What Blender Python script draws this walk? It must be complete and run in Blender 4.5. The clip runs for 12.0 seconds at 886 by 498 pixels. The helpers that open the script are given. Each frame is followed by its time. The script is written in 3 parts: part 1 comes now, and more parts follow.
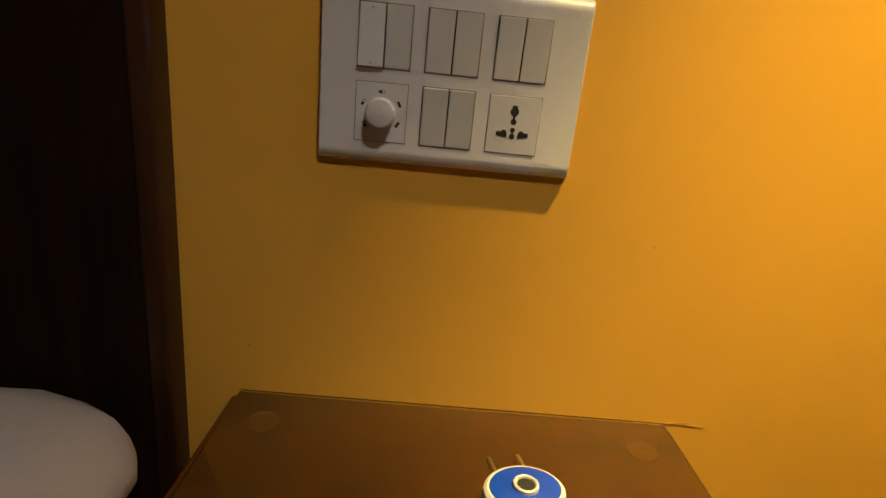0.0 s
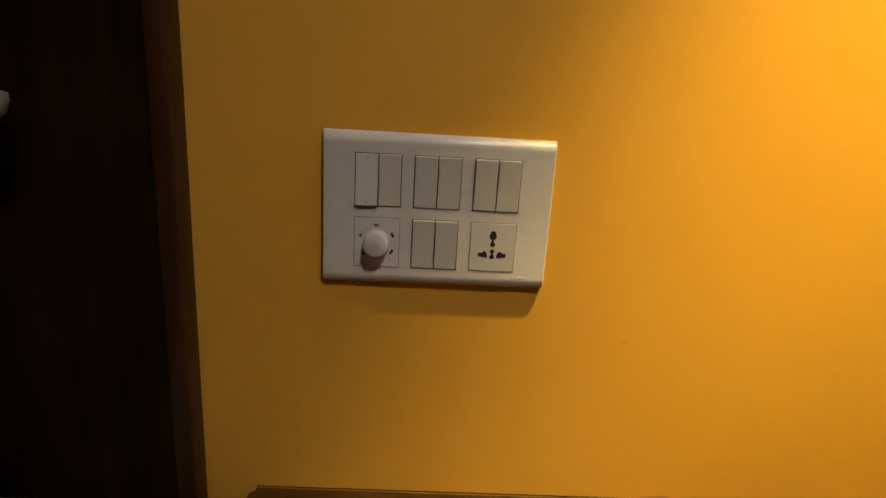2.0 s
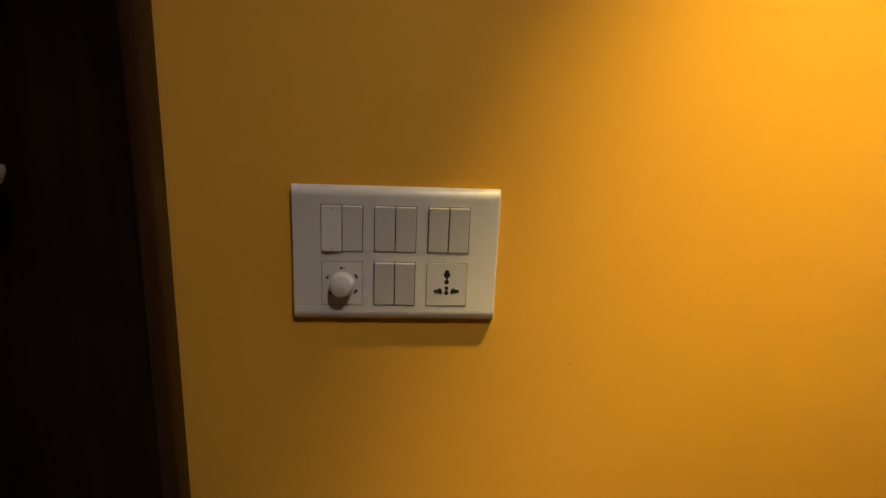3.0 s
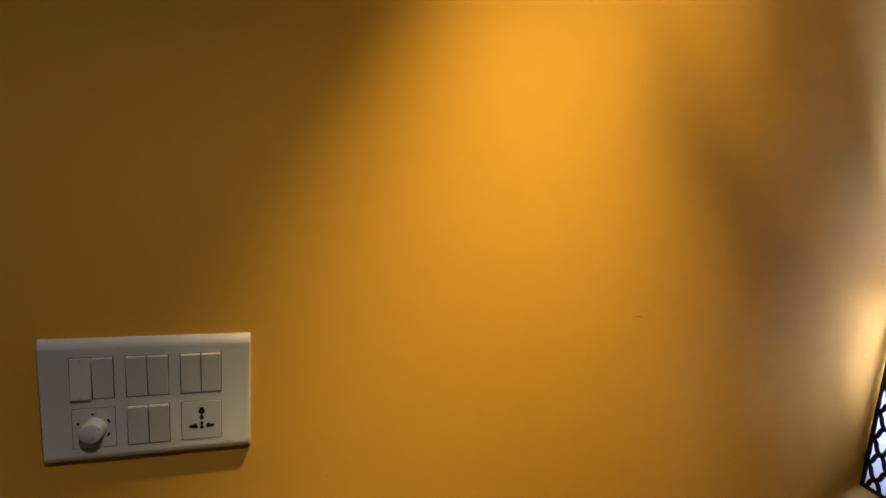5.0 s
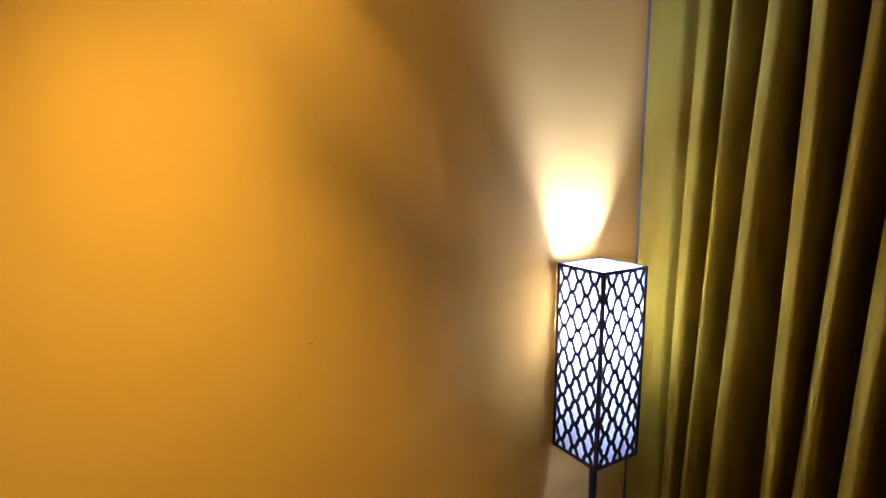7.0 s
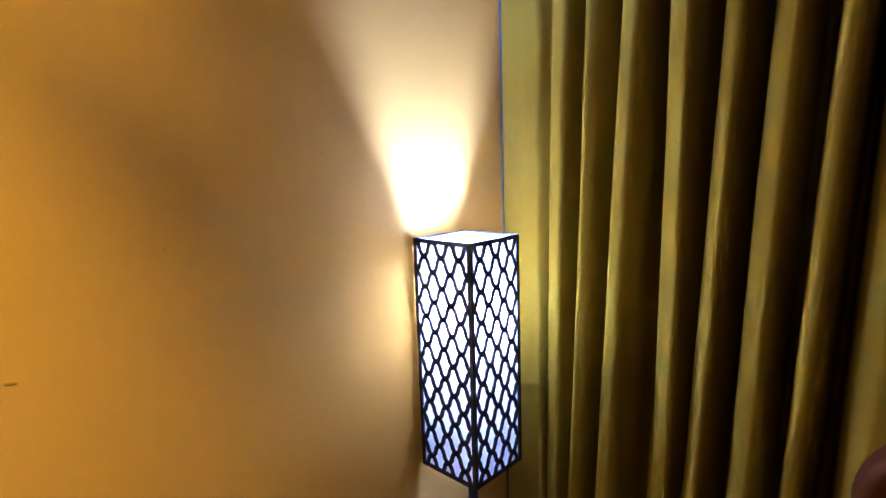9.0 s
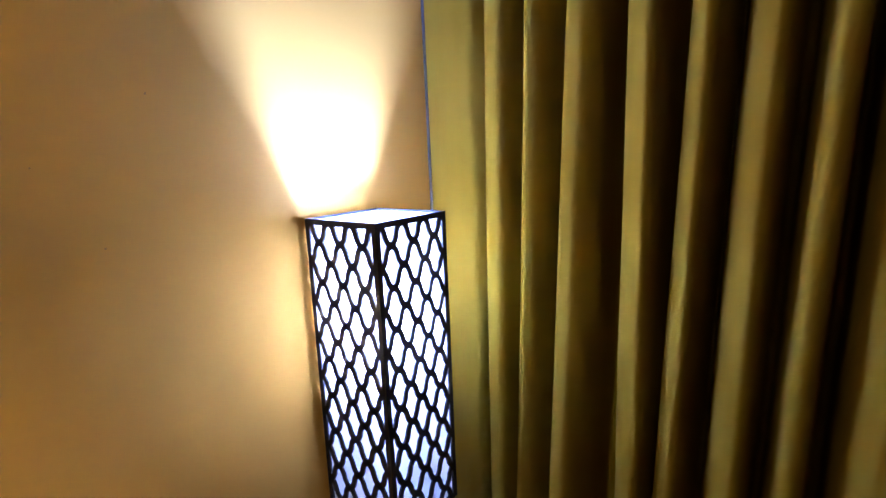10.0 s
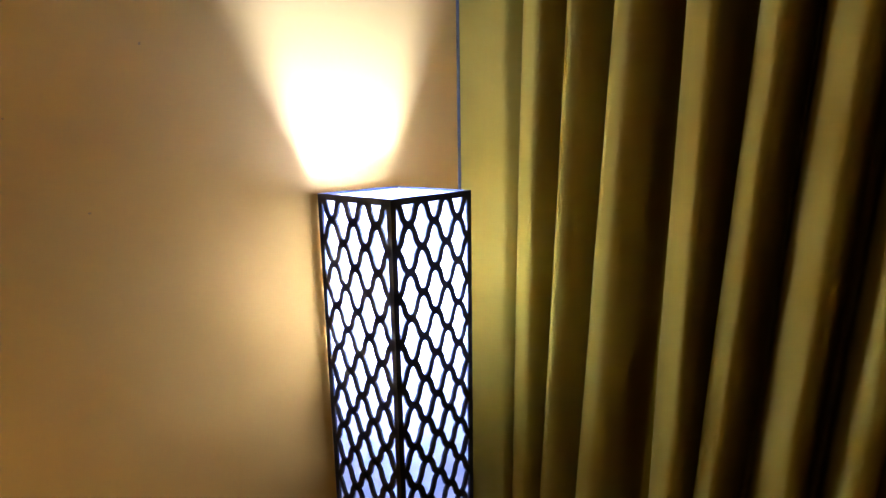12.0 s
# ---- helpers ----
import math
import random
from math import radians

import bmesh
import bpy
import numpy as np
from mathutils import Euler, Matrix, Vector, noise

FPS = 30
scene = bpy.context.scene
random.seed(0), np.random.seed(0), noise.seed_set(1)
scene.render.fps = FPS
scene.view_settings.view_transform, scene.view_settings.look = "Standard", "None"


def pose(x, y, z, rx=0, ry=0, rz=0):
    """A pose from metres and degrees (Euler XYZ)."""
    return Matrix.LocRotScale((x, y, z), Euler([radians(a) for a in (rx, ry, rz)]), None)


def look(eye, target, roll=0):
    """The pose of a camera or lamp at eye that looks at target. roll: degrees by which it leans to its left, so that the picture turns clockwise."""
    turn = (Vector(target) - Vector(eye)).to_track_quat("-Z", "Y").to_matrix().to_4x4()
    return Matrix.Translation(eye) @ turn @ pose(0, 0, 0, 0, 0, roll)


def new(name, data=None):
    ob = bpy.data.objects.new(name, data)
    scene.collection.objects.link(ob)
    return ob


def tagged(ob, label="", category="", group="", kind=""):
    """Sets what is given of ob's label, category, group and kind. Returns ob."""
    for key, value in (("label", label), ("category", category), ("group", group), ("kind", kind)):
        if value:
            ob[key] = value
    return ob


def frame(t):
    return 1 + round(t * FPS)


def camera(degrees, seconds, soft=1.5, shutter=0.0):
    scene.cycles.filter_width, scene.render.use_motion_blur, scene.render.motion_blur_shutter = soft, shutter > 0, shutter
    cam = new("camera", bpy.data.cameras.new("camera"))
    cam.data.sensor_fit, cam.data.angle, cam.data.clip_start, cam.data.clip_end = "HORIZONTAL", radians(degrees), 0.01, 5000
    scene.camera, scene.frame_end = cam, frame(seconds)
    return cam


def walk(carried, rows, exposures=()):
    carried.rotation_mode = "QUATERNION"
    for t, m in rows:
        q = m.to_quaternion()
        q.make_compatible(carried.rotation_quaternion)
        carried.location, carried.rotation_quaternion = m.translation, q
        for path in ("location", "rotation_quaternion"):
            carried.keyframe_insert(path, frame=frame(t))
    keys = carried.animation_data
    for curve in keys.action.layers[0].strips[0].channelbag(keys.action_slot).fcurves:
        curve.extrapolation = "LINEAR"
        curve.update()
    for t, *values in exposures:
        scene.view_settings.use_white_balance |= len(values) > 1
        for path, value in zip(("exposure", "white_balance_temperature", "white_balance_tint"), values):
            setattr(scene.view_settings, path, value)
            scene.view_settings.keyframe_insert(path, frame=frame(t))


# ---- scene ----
cam = camera(79.93, 12.0)
# seconds, x, y, z, yaw, pitch, roll
ROWS = [
    (0.0, 0.2322, -0.0330, 0.9346, -3.22, -17.21, 5.76),
    (0.5, 0.2295, -0.0307, 0.9565, -2.68, -15.71, 5.23),
    (1.0, 0.2265, -0.0342, 0.9727, -2.62, -14.38, 4.99),
    (1.5, 0.2297, -0.0520, 1.0120, -2.51, -13.45, 4.36),
    (2.0, 0.2293, -0.0740, 1.0343, -3.38, -14.11, 3.41),
    (2.5, 0.2354, -0.0966, 1.0477, -3.16, -13.66, 2.52),
    (2.7, 0.2372, -0.1091, 1.0625, -4.21, -13.57, 2.28),
    (4.3, 0.3592, -0.2033, 1.1880, -8.31, -9.97, 3.46),
    (4.5, 0.3621, -0.2092, 1.2130, -11.62, -10.54, 3.99),
    (5.0, 0.4020, -0.2303, 1.2511, -17.56, -9.61, 3.65),
    (5.5, 0.4599, -0.2933, 1.2558, -22.59, -6.73, 1.39),
    (6.0, 0.5377, -0.3239, 1.2940, -27.02, -8.13, 0.25),
    (6.5, 0.5959, -0.3394, 1.3076, -32.12, -8.57, -0.30),
    (7.0, 0.6409, -0.3290, 1.3059, -36.71, -9.03, -0.32),
    (7.5, 0.6846, -0.3073, 1.2861, -40.93, -9.56, -0.88),
    (7.7, 0.7138, -0.3058, 1.2774, -42.43, -9.53, -1.22),
    (9.3, 0.8974, -0.1404, 1.2025, -53.56, -9.37, -2.11),
    (9.5, 0.9447, -0.1217, 1.1938, -55.02, -9.73, -2.22),
    (10.0, 1.0549, -0.0903, 1.1695, -56.70, -10.52, -2.54),
    (10.5, 1.1118, -0.0730, 1.1477, -55.82, -10.72, -2.10),
    (11.0, 1.1241, -0.0673, 1.1467, -54.57, -10.69, -1.81),
    (11.5, 1.1212, -0.0658, 1.1510, -53.57, -10.82, -1.32),
    (12.0, 1.1170, -0.0652, 1.1450, -52.88, -11.27, -1.03),
]
EXPOSURES = [(0.0, 1.32, 6700, 10), (2.7, 1.15, 6800, 10), (4.3, 0.75, 6450, 10), (5.0, 0.55, 6100, 10), (5.5, 0.48, 6000, 10), (6.0, 0.50, 5900, 10), (7.5, 0.78, 5700, 12), (9.5, 0.85, 5300, 14), (11.0, 0.55, 5250, 14), (12.0, 0.55, 5250, 14)]
walk(cam, [(t, pose(x, y, z, 0, 0, yaw) @ pose(0, 0, 0, 90 + pitch) @ pose(0, 0, 0, 0, 0, roll)) for t, x, y, z, yaw, pitch, roll in ROWS], EXPOSURES)

# ---- world and lights ----
world = bpy.data.worlds.new("night")
world.use_nodes = True
world.node_tree.nodes["Background"].inputs[0].default_value = (0.02, 0.025, 0.04, 1)
world.node_tree.nodes["Background"].inputs[1].default_value = 0.05
scene.world = world

WALL_Y = 0.464          # face of the wall behind switch board and lamp
EAST_X = 2.08
WEST_X = -2.4
SOUTH_Y = -3.2
CEIL = 2.55
SPOT = (0.685, WALL_Y - 0.28, 2.08)       # mouth of the wall lamp that shines down the wall
DOWN = (0.60, -0.75, CEIL)               # added ceiling fitting, further into the room, for fill on the board
LAMP = (1.6115, 0.3835)


def beam(name, place, energy, degrees, blend, size, colour):
    ob = new(name, bpy.data.lights.new(name, "SPOT"))
    ob.data.energy, ob.data.color = energy, colour
    ob.data.spot_size, ob.data.spot_blend, ob.data.shadow_soft_size = radians(degrees), blend, size
    ob.matrix_world = place


WARM = (1.0, 0.74, 0.23)
beam("spot_beam", pose(SPOT[0], SPOT[1], SPOT[2] - 0.006, 0, -4), 90, 60, 0.9, 0.015, WARM)
# extra wide light, tilted to brighten the wall towards the floor lamp
beam("spot_fill", pose(SPOT[0], SPOT[1], SPOT[2] - 0.006, 0, -24), 13, 120, 1.0, 0.06, WARM)
# added light above the slotted plate, only for the streak on the wall
beam("streak_light", pose(SPOT[0], SPOT[1], SPOT[2] + 0.090), 85, 100, 0.3, 0.008, WARM)
# narrow fill light aimed at the wall round the switch board
beam("board_fill", look((DOWN[0], DOWN[1], CEIL - 0.012), (0.17, WALL_Y, 0.88)), 30, 33, 1.0, 0.10, (1.0, 0.91, 0.78))

BULB_POWER = 1050.0
BULB_COLOUR = (0.60, 0.80, 2.4)


# ---- materials ----
def material(name, colour, rough=0.5, metal=0.0):
    m = bpy.data.materials.new(name)
    m.use_nodes = True
    b = m.node_tree.nodes["Principled BSDF"]
    b.inputs["Base Color"].default_value = (*colour, 1)
    b.inputs["Roughness"].default_value = rough
    b.inputs["Metallic"].default_value = metal
    return m


def node(m, kind, **values):
    n = m.node_tree.nodes.new(kind)
    for key, value in values.items():
        n.inputs[key].default_value = value
    return n


def join(m, a, out, b, into):
    m.node_tree.links.new(a.outputs[out], b.inputs[into])


def coords(m, scale=(1, 1, 1)):
    c, s = node(m, "ShaderNodeTexCoord"), node(m, "ShaderNodeMapping")
    s.inputs["Scale"].default_value = scale
    join(m, c, "Object", s, "Vector")
    return s


def mottled(name, colours, scale, rough=(0.4, 0.6), bump=0.1, bump_scale=200, stretch=(1, 1, 1), metal=0.0, distance=0.001, gloss=0.5):
    """Two colours mixed by broad and fine noise, with roughness variation and a fine relief."""
    m = material(name, colours[0], rough[0], metal)
    b = m.node_tree.nodes["Principled BSDF"]
    b.inputs["Specular IOR Level"].default_value = gloss
    c = coords(m, stretch)
    broad = node(m, "ShaderNodeTexNoise", Scale=scale, Detail=6.0, Roughness=0.6)
    fine = node(m, "ShaderNodeTexNoise", Scale=bump_scale, Detail=4.0)
    ramp = node(m, "ShaderNodeValToRGB")
    ramp.color_ramp.elements[0].position, ramp.color_ramp.elements[1].position = 0.3, 0.72
    ramp.color_ramp.elements[0].color, ramp.color_ramp.elements[1].color = (*colours[0], 1), (*colours[1], 1)
    spread = node(m, "ShaderNodeMapRange")
    spread.inputs["To Min"].default_value, spread.inputs["To Max"].default_value = rough
    relief = node(m, "ShaderNodeBump", Strength=bump, Distance=distance)
    join(m, c, "Vector", broad, "Vector"), join(m, c, "Vector", fine, "Vector")
    join(m, broad, "Fac", ramp, "Fac"), join(m, ramp, "Color", b, "Base Color")
    join(m, broad, "Fac", spread, "Value"), join(m, spread, "Result", b, "Roughness")
    join(m, fine, "Fac", relief, "Height"), join(m, relief, "Normal", b, "Normal")
    return m


def wood(name, dark, light, rough, along=(1, 12, 12), coat=0.0):
    """Grain drawn out along one axis, with pores."""
    m = mottled(name, (dark, light), 5.0, rough, 0.25, 60, along, 0.0, 0.0006, 0.3)
    b = m.node_tree.nodes["Principled BSDF"]
    b.inputs["Coat Weight"].default_value = coat
    b.inputs["Coat Roughness"].default_value = 0.15
    return m


paint = mottled("yellow_wall_paint", ((0.76, 0.398, 0.050), (0.80, 0.428, 0.057)), 2.5, (0.8, 0.92), 0.12, 90, (1, 1, 1), 0.0, 0.0008, 0.2)
ceiling_paint = mottled("white_ceiling_paint", ((0.80, 0.79, 0.76), (0.84, 0.83, 0.80)), 3.0, (0.7, 0.85), 0.1, 120)
floor_stone = mottled("beige_floor_stone", ((0.10, 0.065, 0.040), (0.14, 0.095, 0.060)), 4.0, (0.2, 0.35), 0.03, 150)
dark_wood = wood("dark_stained_wood", (0.006, 0.0022, 0.0006), (0.023, 0.009, 0.0026), (0.5, 0.65), (10, 10, 0.8), 0.0)
dark_wood.node_tree.nodes["Principled BSDF"].inputs["Specular IOR Level"].default_value = 0.12
edge_wood = wood("reddish_edge_wood", (0.026, 0.008, 0.002), (0.055, 0.019, 0.005), (0.4, 0.55), (12, 12, 0.8), 0.03)
brown_wood = wood("brown_wood_veneer", (0.060, 0.016, 0.001), (0.135, 0.041, 0.003), (0.32, 0.5), (1.2, 9, 9), 0.1)
white_plastic = mottled("ivory_white_plastic", ((0.64, 0.62, 0.63), (0.69, 0.67, 0.68)), 8.0, (0.22, 0.34), 0.03, 500, (1, 1, 1), 0.0, 0.0002)
grey_plastic = mottled("pale_grey_plastic", ((0.60, 0.58, 0.57), (0.64, 0.62, 0.61)), 9.0, (0.35, 0.5), 0.04, 600, (1, 1, 1), 0.0, 0.0002)
dark_hole = material("dark_recess", (0.012, 0.01, 0.01), 0.7)
# for the gaps round the modules, drawn as strips, and the arrow marks
seam = material("grey_brown_seam", (0.17, 0.15, 0.12), 0.8)
blue_plastic = mottled("blue_plastic", ((0.0, 0.045, 0.50), (0.0, 0.060, 0.58)), 30.0, (0.3, 0.4), 0.03, 500)
brass = mottled("dull_brass", ((0.42, 0.30, 0.13), (0.55, 0.40, 0.18)), 40.0, (0.3, 0.5), 0.05, 400, (1, 1, 1), 1.0)
black_metal = mottled("black_lacquered_metal", ((0.012, 0.012, 0.014), (0.02, 0.02, 0.022)), 30.0, (0.35, 0.5), 0.05, 400)
linen = mottled("white_cotton_sheet", ((0.36, 0.325, 0.28), (0.45, 0.415, 0.365)), 6.0, (0.85, 0.95), 0.35, 350, (1, 1, 1), 0.0, 0.0008)
fabric = mottled("olive_gold_curtain_cloth", ((0.285, 0.188, 0.010), (0.345, 0.228, 0.014)), 7.0, (0.85, 0.95), 0.25, 400, (1, 1, 0.25), 0.0, 0.0008, 0.15)
grey_strip = mottled("narrow_grey_strip", ((0.10, 0.09, 0.085), (0.13, 0.12, 0.11)), 30.0, (0.85, 0.95), 0.2, 400, (1, 1, 1), 0.0, 0.0005, 0.1)
leather = mottled("brown_leatherette", ((0.065, 0.018, 0.004), (0.10, 0.028, 0.006)), 12.0, (0.75, 0.88), 0.3, 220, (1, 1, 1), 0.0, 0.0008, 0.1)
scuff = material("grey_scuff", (0.50, 0.245, 0.045), 0.8)

glass = bpy.data.materials.new("clear_glass")
glass.use_nodes = True
gb = glass.node_tree.nodes["Principled BSDF"]
gb.inputs["Base Color"].default_value = (0.93, 0.97, 0.95, 1)
gb.inputs["Roughness"].default_value = 0.02
gb.inputs["Transmission Weight"].default_value = 1.0
gb.inputs["IOR"].default_value = 1.45

shade_sheet = bpy.data.materials.new("white_translucent_sheet")
shade_sheet.use_nodes = True
nt = shade_sheet.node_tree
nt.nodes.clear()
out = nt.nodes.new("ShaderNodeOutputMaterial")
mixer = nt.nodes.new("ShaderNodeMixShader")
mixer.inputs[0].default_value = 0.45
dif = nt.nodes.new("ShaderNodeBsdfDiffuse")
dif.inputs[0].default_value = (0.93, 0.92, 0.91, 1)
tra = nt.nodes.new("ShaderNodeBsdfTranslucent")
tra.inputs[0].default_value = (0.71, 0.63, 0.42, 1)
nt.links.new(dif.outputs[0], mixer.inputs[1]), nt.links.new(tra.outputs[0], mixer.inputs[2]), nt.links.new(mixer.outputs[0], out.inputs[0])


def glowing(name, colour, strength):
    m = material(name, (0.8, 0.8, 0.8), 0.4)
    b = m.node_tree.nodes["Principled BSDF"]
    b.inputs["Emission Color"].default_value = (*colour, 1)
    b.inputs["Emission Strength"].default_value = strength
    return m


bulb_glow = glowing("lit_cool_bulb", BULB_COLOUR, BULB_POWER)
spot_glow = glowing("lit_warm_lens", (1.0, 0.90, 0.74), 8.0)


# ---- helpers for meshes ----
def mesh_of(bm, name, mat, smooth=True):
    me = bpy.data.meshes.new(name)
    bmesh.ops.recalc_face_normals(bm, faces=bm.faces)
    bm.to_mesh(me)
    bm.free()
    me.materials.append(mat)
    if smooth:
        for p in me.polygons:
            p.use_smooth = True
        me.set_sharp_from_angle(angle=radians(35))
    return me


def part(name, bm, mat, parent=None, label="", smooth=True):
    ob = new(name, mesh_of(bm, name, mat, smooth))
    ob.parent = parent
    if label:
        ob["label"] = label
    return ob


def thing(name, place, label, category, group="", kind=""):
    ob = new(name)
    ob.empty_display_size = 0.05
    ob.matrix_world = place
    return tagged(ob, label, category, group, kind)


def box(lo, hi, round_by=0.0, segments=2, bm=None):
    bm = bm or bmesh.new()
    made = bmesh.ops.create_cube(bm, size=1.0)["verts"]
    for v in made:
        v.co = Vector([lo[i] + (v.co[i] + 0.5) * (hi[i] - lo[i]) for i in range(3)])
    if round_by:
        edges = {e for v in made for e in v.link_edges}
        bmesh.ops.bevel(bm, geom=list(edges), offset=round_by, segments=segments, profile=0.5, affect="EDGES", clamp_overlap=True)
    return bm


def rod(r, z0, z1, x=0.0, y=0.0, steps=24, r2=None, bm=None, m=None):
    bm = bm or bmesh.new()
    bmesh.ops.create_cone(bm, cap_ends=True, segments=steps, radius1=r, radius2=r if r2 is None else r2, depth=z1 - z0,
                          matrix=(m or Matrix()) @ Matrix.Translation((x, y, (z0 + z1) / 2)))
    return bm


def lathe(profile, steps=32, bm=None, m=None):
    """A turned body from rows of radius and height."""
    bm = bm or bmesh.new()
    m = m or Matrix()
    rings = [[bm.verts.new(m @ Vector((r * math.cos(a), r * math.sin(a), z))) for a in (2 * math.pi * k / steps for k in range(steps))] for r, z in profile]
    for a, b in zip(rings, rings[1:]):
        for k in range(steps):
            bm.faces.new((a[k], a[(k + 1) % steps], b[(k + 1) % steps], b[k]))
    bm.faces.new(rings[0]), bm.faces.new(rings[-1])
    return bm


def prism(outline, depth, m=None, bm=None):
    """An outline in x and z, drawn out along y by depth."""
    bm = bm or bmesh.new()
    m = m or Matrix()
    a = [bm.verts.new(m @ Vector((x, 0, z))) for x, z in outline]
    b = [bm.verts.new(m @ Vector((x, depth, z))) for x, z in outline]
    bm.faces.new(a), bm.faces.new(b)
    for k in range(len(a)):
        j = (k + 1) % len(a)
        bm.faces.new((a[k], a[j], b[j], b[k]))
    return bm


def cushion(w, d, h, seed, power=2.6, n=40):
    """A stuffed pillow, w by d by h, with rounded ends and soft wrinkles."""
    bm = bmesh.new()

    def bent(v, e):
        return math.copysign(abs(v) ** e, v)

    rings = []
    for i in range(1, n // 2):
        lat = -math.pi / 2 + math.pi * i / (n // 2)
        ring = []
        for k in range(n):
            lon = 2 * math.pi * k / n
            c = bent(math.cos(lat), 0.75)
            u, t, s = c * bent(math.cos(lon), 0.5), c * bent(math.sin(lon), 0.5), bent(math.sin(lat), 0.9)
            soft = 1 + 0.05 * noise.noise(Vector((u * 2 + seed, t * 2, s)))
            crease = 0.006 * noise.noise(Vector((u * 6 + seed, t * 5, s * 2)))
            ring.append(bm.verts.new((u * w / 2 * soft, t * d / 2 * soft, s * h / 2 * soft + crease)))
        rings.append(ring)
    for a, b in zip(rings, rings[1:]):
        for k in range(n):
            bm.faces.new((a[k], a[(k + 1) % n], b[(k + 1) % n], b[k]))
    bm.faces.new(rings[0]), bm.faces.new(rings[-1])
    return bm


# ---- the room ----
def slab(name, lo, hi, mat, label, category):
    ob = part(name, box(lo, hi), mat, None, "", False)
    return tagged(ob, label, category, kind="structure")


slab("floor", (WEST_X - 0.1, SOUTH_Y - 0.1, -0.1), (EAST_X + 0.1, WALL_Y + 0.1, 0.0), floor_stone, "brown polished stone floor of the bedroom", "floor")
slab("ceiling", (WEST_X - 0.1, SOUTH_Y - 0.1, CEIL), (EAST_X + 0.1, WALL_Y + 0.1, CEIL + 0.1), ceiling_paint, "plain white painted ceiling", "ceiling")
slab("wall_north", (WEST_X - 0.1, WALL_Y, 0.0), (EAST_X + 0.1, WALL_Y + 0.12, CEIL), paint, "deep yellow painted wall behind the bed", "wall")
slab("wall_south", (WEST_X - 0.1, SOUTH_Y - 0.12, 0.0), (EAST_X + 0.1, SOUTH_Y, CEIL), paint, "deep yellow painted wall", "wall")
slab("wall_east", (EAST_X, SOUTH_Y, 0.0), (EAST_X + 0.12, WALL_Y, CEIL), paint, "deep yellow painted wall behind the curtain", "wall")
slab("wall_west", (WEST_X - 0.12, SOUTH_Y, 0.0), (WEST_X, WALL_Y, CEIL), paint, "deep yellow painted wall", "wall")


def wall_marks():
    """Small scuffs and specks on the painted wall."""
    wall = bpy.data.objects["wall_north"]
    rand = random.Random(9)
    spots = [(0.536, 0.600, 0.020, 0.0011, -4), (0.556, 0.598, 0.014, 0.0008, 2), (0.07, 0.66, 0.0012, 0.0012, 0), (0.96, 1.02, 0.006, 0.0012, 5),
             (1.30, 1.09, 0.0012, 0.0010, 0), (1.36, 1.24, 0.0010, 0.0014, 20), (1.25, 1.17, 0.0008, 0.0008, 0), (1.12, 1.13, 0.0011, 0.0009, 0), (0.47, 0.80, 0.0010, 0.0008, 0)]
    for x, z, w, h, a in spots:
        n = 14
        pts = []
        for k in range(n):
            t = 2 * math.pi * k / n
            r = 1 + rand.uniform(-0.35, 0.25)
            pts.append((w * r * math.cos(t), h * r * math.sin(t)))
        part("scuff_mark", prism(pts, 0.0006, Matrix.Translation((x, WALL_Y - 0.0005, z)) @ Matrix.Rotation(radians(a), 4, "Y")), scuff, wall, "greyish scuff on the paint", False)


wall_marks()


